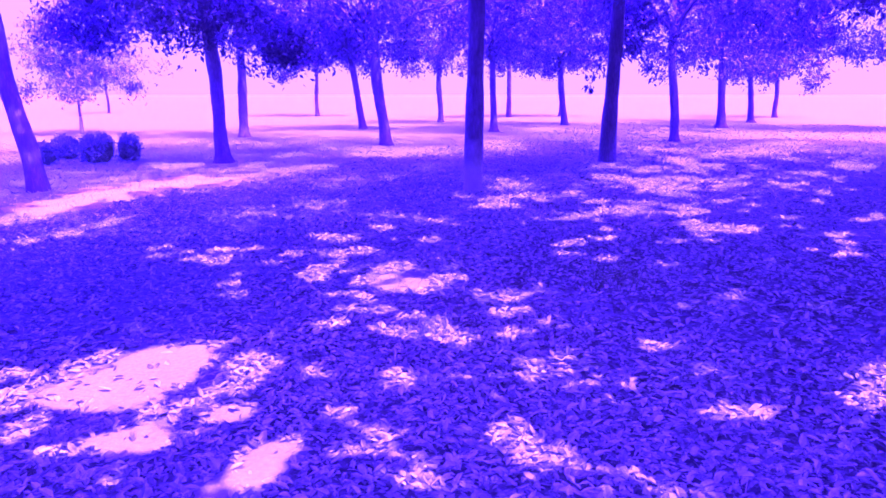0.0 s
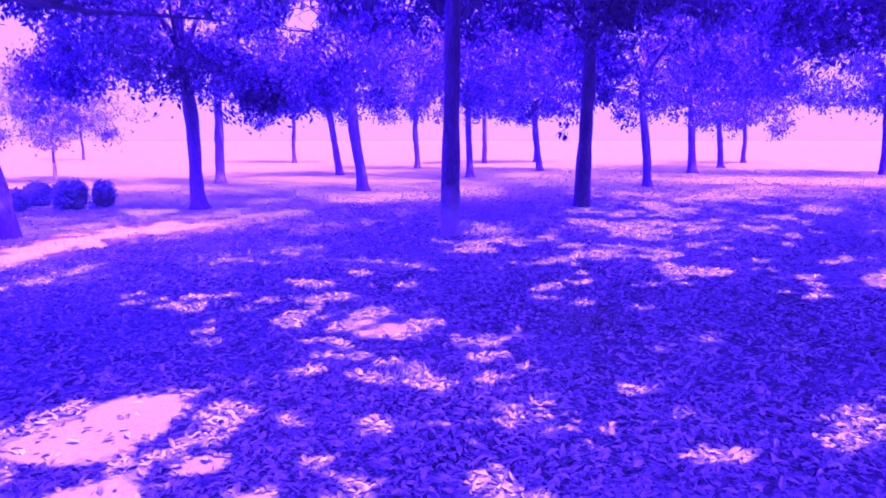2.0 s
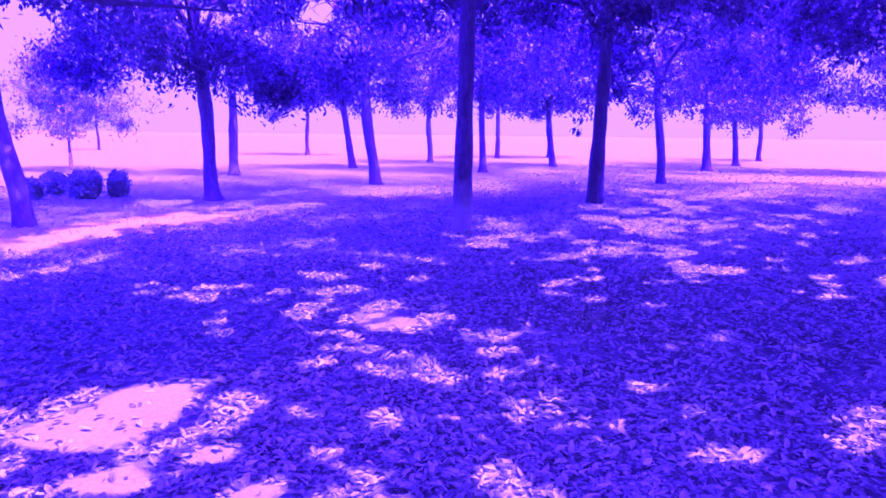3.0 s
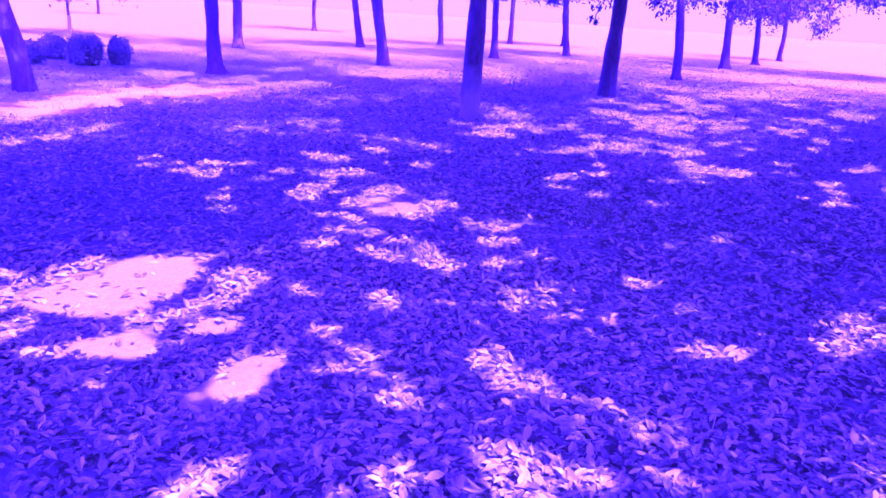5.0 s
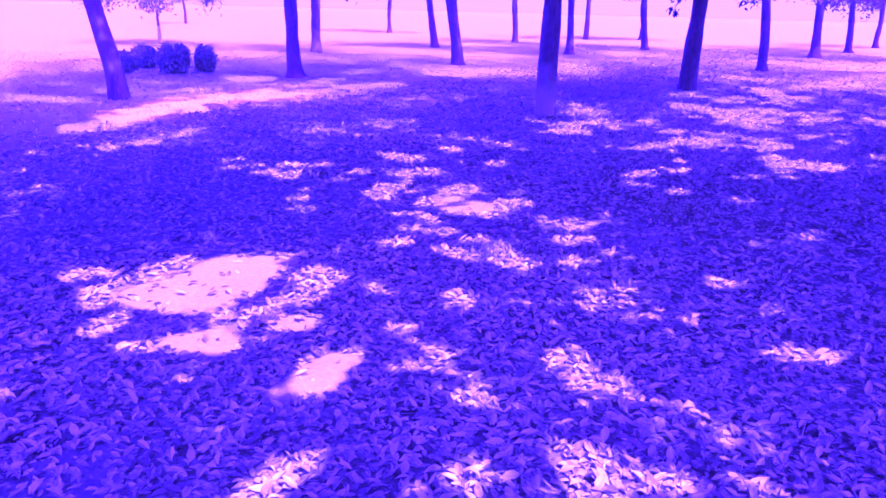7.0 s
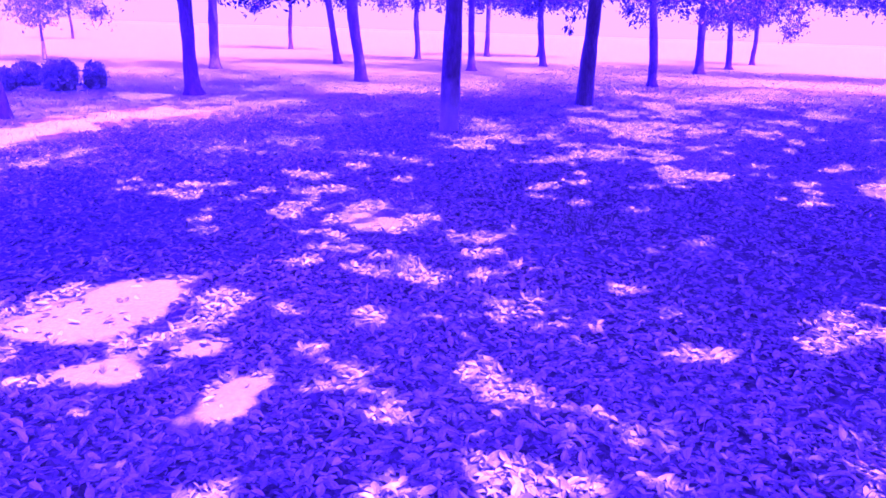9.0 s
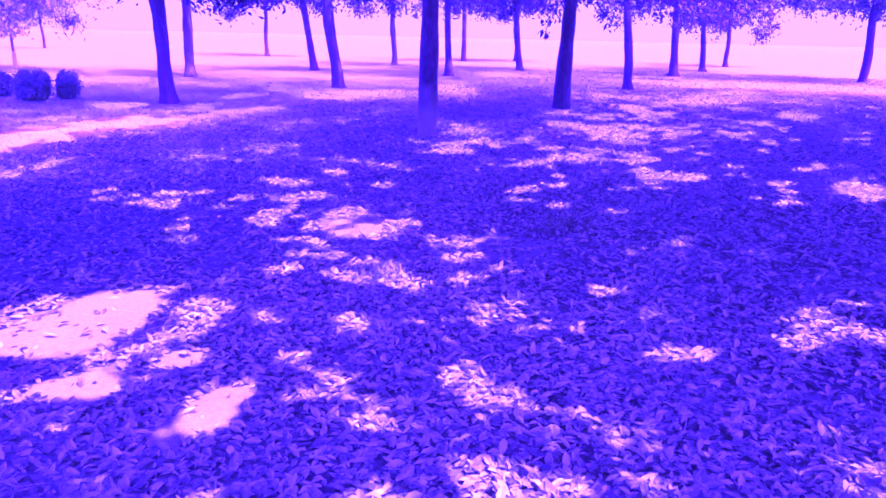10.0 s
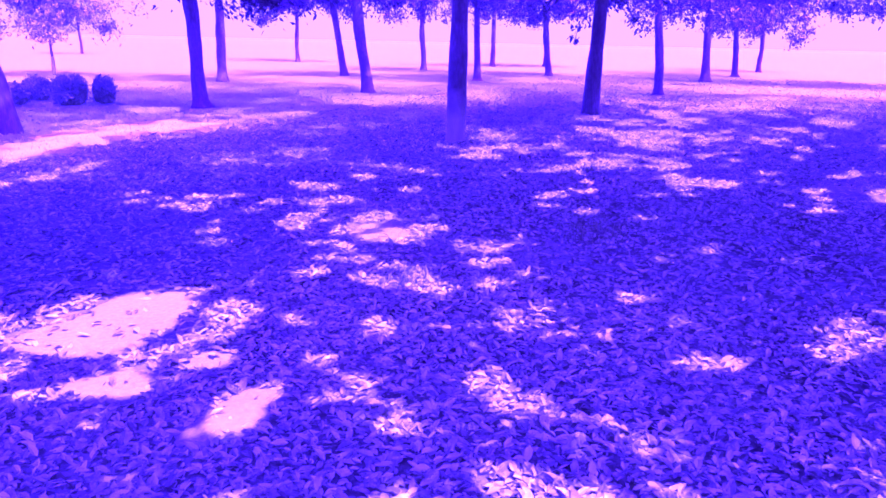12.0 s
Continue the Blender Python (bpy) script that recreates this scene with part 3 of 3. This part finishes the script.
tree(13.7, 17.4, 0.18, (0, 0), fork=3.0, spread=5.2, bottom=2.7, droop=0.6, top=8, size=0.17, clumps=480, per=100, cap=320, cap_low=4.6, core=0, seed=45, limbs=8, lobe_count=46, label="broad park tree with a dense dark crown")
tree(11.2, 13.2, 0.17, (0, 0), fork=3.0, spread=4.8, bottom=2.9, droop=0.5, top=8, size=0.15, clumps=330, per=90, cap=600, cap_low=4.8, core=0, seed=47, limbs=8, lobe_count=30, label="broad tree added for shade, with a spreading dark crown")
tree(2.5, -5.2, 0.18, (0, 0), fork=3.0, spread=5.0, bottom=3.1, droop=0.4, top=8, size=0.2, clumps=170, per=50, cap=0, core=0, seed=46, limbs=8, lobe_count=46, label="unseen broad tree added behind the viewer over dry leaf litter")


# a low limb with large hanging leaves
rng = np.random.default_rng(8)
low_limb = np.array([(-4.65, 4.4, 2.75), (-3.5, 4.43, 2.56), (-2.61, 4.45, 2.4), (-2.28, 4.45, 2.31), (-1.98, 4.47, 2.26), (-1.6, 4.55, 2.25), (-1.2, 4.75, 2.25)])
pieces = [tube(low_limb - [-4.7, 4.4, 0], [0.06, 0.045, 0.034, 0.028, 0.019, 0.012, 0.006], 8, rng, 0.05)]
spots = [(-2.06, 4.45, 2.46), (-1.85, 4.4, 2.5), (-1.48, 4.45, 2.38), (-1.3, 4.4, 2.4), (-1.1, 4.6, 2.46), (-0.79, 5.1, 2.52), (-0.73, 4.79, 2.44), (-0.55, 4.9, 2.42), (-0.6, 5.2, 2.5), (-1.0, 4.9, 2.56), (-2.5, 4.3, 2.5), (-0.35, 4.75, 2.6), (-0.42, 5.94, 2.6)]
for sx, sy, sz in spots:
    u = np.linspace(0, 1, 5)[:, None]
    top_end = np.array([sx - 0.25, sy + 0.1, sz + 0.55])
    pieces.append(tube(top_end + (np.array([sx, sy, sz]) - top_end) * u + [[0.08, 0, 0.05]] * u * (1 - u) - [[-4.7, 4.4, 0]], 0.007 * (1 - 0.6 * u[:, 0]), 5))
v, f = join(pieces)
part("limb", mesh("limb", v, f, BARK, True), leafy)
pick = np.repeat(np.arange(len(spots)), 13)
pts = np.array(spots)[pick] + rng.normal(size=(len(pick), 3)) * [0.11, 0.11, 0.09] - [-4.7, 4.4, 0]
v, f = leaves(pts, 0.1 + 0.05 * rng.random(len(pts)), rng, 1.2, 0.36)
part("hanging_leaves", mesh("hanging_leaves", v, f, LEAF), leafy, "large pointed leaves hanging from thin twigs")


# low sprays of leaves on thin twigs
def spray(owner, start, end, count, size, seed):
    rng = np.random.default_rng(seed)
    here = np.array(owner.location)
    a, b = np.array(start) - here, np.array(end) - here
    u = np.linspace(0, 1, 8)[:, None]
    line = a + (b - a) * u + [[0, 0, 0.18]] * u * (1 - u) * 4 * 0.4
    pieces = [tube(line, 0.014 * (1 - 0.75 * u[:, 0]), 6, rng, 0.05)]
    tips = []
    for k in range(2, 8):
        tip = line[k] + rng.normal(size=3) * [0.11, 0.11, 0.05] - [0, 0, 0.09]
        pieces.append(tube(line[k] + (tip - line[k]) * u, 0.005 * (1 - 0.5 * u[:, 0]), 5))
        tips.append(tip)
    v, f = join(pieces)
    twig = part("twig", mesh("twig", v, f, BARK, True), owner)
    pts = np.array(tips)[rng.integers(0, 6, count)] + rng.normal(size=(count, 3)) * [0.08, 0.08, 0.06]
    v, f = leaves(pts, size * (0.7 + 0.6 * rng.random(count)), rng, 0.9, 0.4)
    part("twig_leaves", mesh("twig_leaves", v, f, LEAF), twig)


spray(sturdy, (3.6, 16.1, 2.3), (3.2, 15.9, 1.66), 60, 0.12, 71)
spray(sturdy, (3.95, 16.1, 2.75), (4.62, 15.9, 1.88), 45, 0.12, 72)
spray(slim, (-5.0, 16.1, 2.6), (-4.1, 15.6, 2.0), 55, 0.12, 73)

# a pale wrap round the foot of the young tree
a = np.linspace(0, 1, 6)
wrap = tube(np.stack([0 * a, 0 * a, 0.02 + 0.62 * a], 1), 0.085 - 0.02 * a, 12, np.random.default_rng(4), 0.05)
part("trunk_wrap", mesh("trunk_wrap", wrap[0], [wrap[1], wrap[2]], PALE_POOL_WRAP, True), young, "pale cloth wrap round the trunk foot")


# ---- bushes ----
def bush(x, y, wide, high, seed):
    rng = np.random.default_rng(seed)
    thing = tagged(new("bush"), "rounded clipped garden bush on the grass", "bush", "row of bushes")
    thing.location = (x, y, 0)
    g = float(rise(x, y))
    stems = []
    for k in range(7):
        a = rng.random() * 6.28
        s = np.linspace(0, 1, 5)
        line = np.stack([np.cos(a) * wide * 0.3 * s, np.sin(a) * wide * 0.3 * s, g - 0.05 + high * 0.7 * s], 1)
        stems.append(tube(line, 0.02 * (1 - 0.6 * s), 5))
    v, f = join(stems)
    part("stem", mesh("stem", v, f, BARK, True), thing)
    n = 7000
    d = rng.normal(size=(n, 3))
    d /= np.linalg.norm(d, axis=1)[:, None]
    rad = rng.random(n) ** 0.3 * (0.84 + 0.24 * field(d[:, 0] * 2 + seed, d[:, 1] * 2 + d[:, 2], 0.5)) * (1 + 0.22 * (rng.random(n) < 0.06))
    d = d / (np.abs(d) ** 2.6).sum(1)[:, None] ** (1 / 2.6)     # clipped flat on top and sides
    pts = np.stack([d[:, 0] * rad * wide / 2, d[:, 1] * rad * wide / 2, g + high * 0.45 + d[:, 2] * rad * high * 0.52], 1)
    pts = pts[pts[:, 2] > g + 0.03]
    v, f = leaves(pts, 0.07 * (0.6 + 0.8 * rng.random(len(pts))), rng, -0.3)
    part("foliage", mesh("foliage", v, f, HAZED_BUSH_LEAF), thing)


for k, (x, y, wide, high) in enumerate([(-8.75, 15.6, 0.6, 0.5), (-8.9, 16.9, 0.6, 0.55), (-7.72, 16.0, 0.7, 0.66), (-7.16, 16.4, 0.46, 0.58)]):
    bush(x, y, wide, high, 60 + k)


# ---- fallen leaves ----
def litter_leaf(rng, n, length):
    """Outlines of curled lance-shaped leaves about the origin, n of them."""
    t = np.array([0, 0.28, 0.62, 1.0]) - 0.5
    half = np.array([0.0, 0.2, 0.175, 0.0])
    L = length[:, None]
    curl, cup = rng.normal(size=(n, 1)) * 0.28, 0.03 + rng.random((n, 1)) * 0.1
    row = []
    for k in range(4):
        bend = curl * (t[k] ** 2) * L
        if half[k] == 0:
            row.append(np.stack([t[k] * L, 0 * L, bend], -1))
        else:
            row += [np.stack([t[k] * L, half[k] * L, bend + cup * L], -1), np.stack([t[k] * L, 0 * L, bend], -1), np.stack([t[k] * L, -half[k] * L, bend + cup * L], -1)]
    v = np.concatenate(row, 1)      # n x 8 x 3
    f = np.array([[0, 2, 1], [0, 3, 2], [1, 2, 5], [1, 5, 4], [2, 3, 6], [2, 6, 5], [4, 5, 7], [5, 6, 7]])
    return v, f


def fan(rng, n, near, far, half_angle=44):
    r = np.sqrt(near ** 2 + rng.random(n) * (far ** 2 - near ** 2))
    a = np.radians((rng.random(n) * 2 - 1) * half_angle)
    return r * np.sin(a), r * np.cos(a)


def scatter(rng, x, y, length, lift, plain=False):
    """Leaves strewn on the ground; plain: only four corners each, for those far off."""
    n = len(x)
    v, f = litter_leaf(rng, n, length)
    if plain:
        v, f = v[:, [0, 1, 7, 6]], np.array([[0, 2, 1], [0, 3, 2]])
    e = rng.normal(size=(n, 2)) * (0.12 + 0.28 * rng.random((n, 1)))
    a = rng.random(n) * 2 * np.pi
    cx, sx, cy, sy, cz, sz = np.cos(e[:, 0]), np.sin(e[:, 0]), np.cos(e[:, 1]), np.sin(e[:, 1]), np.cos(a), np.sin(a)
    p = v.copy()
    p[..., 1], p[..., 2] = v[..., 1] * cx[:, None] - v[..., 2] * sx[:, None], v[..., 1] * sx[:, None] + v[..., 2] * cx[:, None]
    q = p.copy()
    q[..., 0], q[..., 2] = p[..., 0] * cy[:, None] + p[..., 2] * sy[:, None], -p[..., 0] * sy[:, None] + p[..., 2] * cy[:, None]
    o = q.copy()
    o[..., 0], o[..., 1] = q[..., 0] * cz[:, None] - q[..., 1] * sz[:, None], q[..., 0] * sz[:, None] + q[..., 1] * cz[:, None]
    low = o[..., 2].min(1)
    o[..., 0] += x[:, None]
    o[..., 1] += y[:, None]
    o[..., 2] += (rise(x, y) - low * 0.8 + lift)[:, None]
    faces = (np.arange(n)[:, None, None] * v.shape[1] + f[None]).reshape(-1, 3)
    return o.reshape(-1, 3), faces


# leafless ground, paled where the pools of sun fall: x, y, half width
BARE = [(-1.57, 3.87, 0.33), (-1.72, 3.55, 0.33), (-1.92, 3.42, 0.2), (-1.36, 2.93, 0.16), (-1.52, 2.92, 0.1), (-1.02, 3.17, 0.11), (-0.78, 2.65, 0.15), (-0.88, 2.5, 0.09), (-0.72, 2.8, 0.1), (-0.35, 5.6, 0.26), (-4.3, 12.2, 1.0), (-5.0, 10.9, 0.8), (-5.2, 9.6, 0.7)]


def bare(x, y):
    wob = 0.6 * (field(x, y, 0.22, 31) - 0.5) + 0.7 * (field(x, y, 0.07, 32) - 0.5)
    out = np.zeros(len(x), bool)
    for bx, by, r in BARE:
        out |= np.hypot(x - bx, (y - by) * 0.9) / r < 1 + 0.9 * wob
    return out


def bare_patch(bx, by, r, seed):
    """A thin irregular spread of pale ground that brightens a pool of sun."""
    rng = np.random.default_rng(seed)
    n, rings = 40, 6
    a = np.linspace(0, 2 * np.pi, n, endpoint=False)
    out = r * (1.05 + 0.5 * (field(np.cos(a) * 2 + seed, np.sin(a) * 2, 0.6) - 0.5) + 0.35 * (field(np.cos(a) * 4 + seed, np.sin(a) * 4, 0.5) - 0.5))
    v = [(bx, by)] + [(bx + out[k] * q * math.cos(a[k]), by + out[k] * q * math.sin(a[k])) for q in np.linspace(1 / rings, 1, rings) for k in range(n)]
    v = np.array(v)
    z = rise(v[:, 0], v[:, 1]) + 0.006
    z[-n:] -= 0.012
    k = np.arange(n)
    hub = np.stack([0 * k, 1 + k, 1 + (k + 1) % n], 1)
    band = np.concatenate([np.stack([1 + q * n + k, 1 + (q + 1) * n + k, 1 + (q + 1) * n + (k + 1) % n, 1 + q * n + (k + 1) % n], 1) for q in range(rings - 1)])
    return tagged(new("sun_pool_ground", mesh("sun_pool_ground", np.column_stack([v, z]), [hub, band], PALE_POOL_WRAP, True)), "leafless ground paled under a pool of sun", "bare earth", kind="structure")


for k, (bx, by, r) in enumerate(BARE):
    bare_patch(bx, by, r, 300 + k)

rng = np.random.default_rng(77)
litter = tagged(new("leaf_litter"), "thick carpet of dry curled fallen leaves", "fallen leaves", kind="stuff")
for near, far, count, low, high in ((0.9, 4.6, 48000, 0.032, 0.082), (4.6, 8.5, 32000, 0.036, 0.085), (8.5, 13.5, 42000, 0.045, 0.09), (13.5, 24.0, 46000, 0.055, 0.1), (24.0, 40.0, 24000, 0.08, 0.12)):
    x, y = fan(rng, count, near, far, 63 if near < 1 else 46)
    keep = field(x, y, 0.8, 12) * 0.6 + field(x, y, 0.25, 13) * 0.4 + rng.random(count) * 0.35 > (0.36 if near < 8 else 0.46)
    keep &= ~bare(x, y) | (rng.random(count) < 0.03)
    if near > 8:                    # sparse on the lawn
        keep &= (y < 20 + 2.15 * x + 2 * (field(x, y, 1.1, 17) - 0.5)) | (rng.random(count) < 0.15)
    if near > 20:
        keep &= x > 0.12 * y - 2
    x, y = x[keep], y[keep]
    v, f = scatter(rng, x, y, low + (high - low) * rng.random(len(x)) ** 1.4, 0.012 * rng.random(len(x)), near > 8)
    tagged(part("leaf_carpet", mesh("leaf_carpet", v, f, LITTER if near < 10 else LITTER_FAR_SHADE), litter), kind="stuff")
x, y = fan(rng, 14000, 0.3, 11.0, 180)
keep = (np.abs(np.arctan2(x, y)) > np.where(np.hypot(x, y) < 4.6, radians(62), radians(45))) & (rng.random(14000) < np.clip((11.5 - np.hypot(x, y)) / 7, 0, 1))
v, f = scatter(rng, x[keep], y[keep], 0.05 + 0.05 * rng.random(keep.sum()), 0.012 * rng.random(keep.sum()))
tagged(part("leaf_carpet", mesh("leaf_carpet", v, f, LITTER), litter), kind="stuff")

# single leaves on top of the carpet near the viewer
shapes = []
for k in range(8):
    v, f = litter_leaf(rng, 1, np.array([0.05 + 0.004 * k]))
    shapes.append(mesh("leaf", v[0], f, LITTER_PIECE))
x, y = fan(rng, 290, 1.7, 4.2, 36)
for k in range(290):
    ob = part("leaf", shapes[k % 8], litter)
    ob.matrix_basis = pose(x[k], y[k], float(rise(x[k], y[k])) + 0.022, rng.normal() * 11, rng.normal() * 11, rng.random() * 360)


# ---- grass ----
def blades(rng, x, y, length, wide):
    n = len(x)
    a = rng.random(n) * 2 * np.pi
    lean = rng.normal(size=(n, 2)) * 0.45
    z = rise(x, y) - 0.01
    side = np.stack([np.cos(a), np.sin(a), 0 * a], 1) * wide
    root = np.stack([x, y, z], 1)
    mid = root + np.stack([lean[:, 0] * length * 0.4, lean[:, 1] * length * 0.4, length * 0.6], 1)
    tip = root + np.stack([lean[:, 0] * length, lean[:, 1] * length, length * 0.95], 1)
    v = np.stack([root - side, root + side, mid + side * 0.7, mid - side * 0.7, tip], 1).reshape(-1, 3)
    k = np.arange(n)[:, None] * 5
    f = np.concatenate([k + [[0, 1, 2]], k + [[0, 2, 3]], k + [[3, 2, 4]]], 1).reshape(-1, 3)
    return v, f


x, y = fan(rng, 60000, 2.0, 26.0, 46)
keep = field(x, y, 1.6, 21) * 0.7 + field(x, y, 0.4, 22) * 0.3 + np.clip((np.hypot(x, y) - 5) / 25, 0, 0.3) > 0.56
x, y = x[keep], y[keep]
v, f = blades(rng, x, y, 0.03 + 0.05 * rng.random(len(x)), 0.003)
tagged(new("grass", mesh("grass", v, f, GRASS)), "sparse short grass between fallen leaves", "grass", kind="stuff")


def tuft(x, y, count, wide, high, seed):
    rng = np.random.default_rng(seed)
    px, py = x + rng.normal(size=count) * wide, y + rng.normal(size=count) * wide
    v, f = blades(rng, px, py, high * (0.5 + 0.7 * rng.random(count)), 0.004)
    return tagged(new("grass_tuft", mesh("grass_tuft", v, f, GRASS)), "small tuft of grass standing in fallen leaves", "grass tuft", "grass tufts", "stuff")


tuft(-0.1, 4.35, 160, 0.09, 0.09, 91)
tuft(1.35, 5.6, 260, 0.22, 0.1, 92)
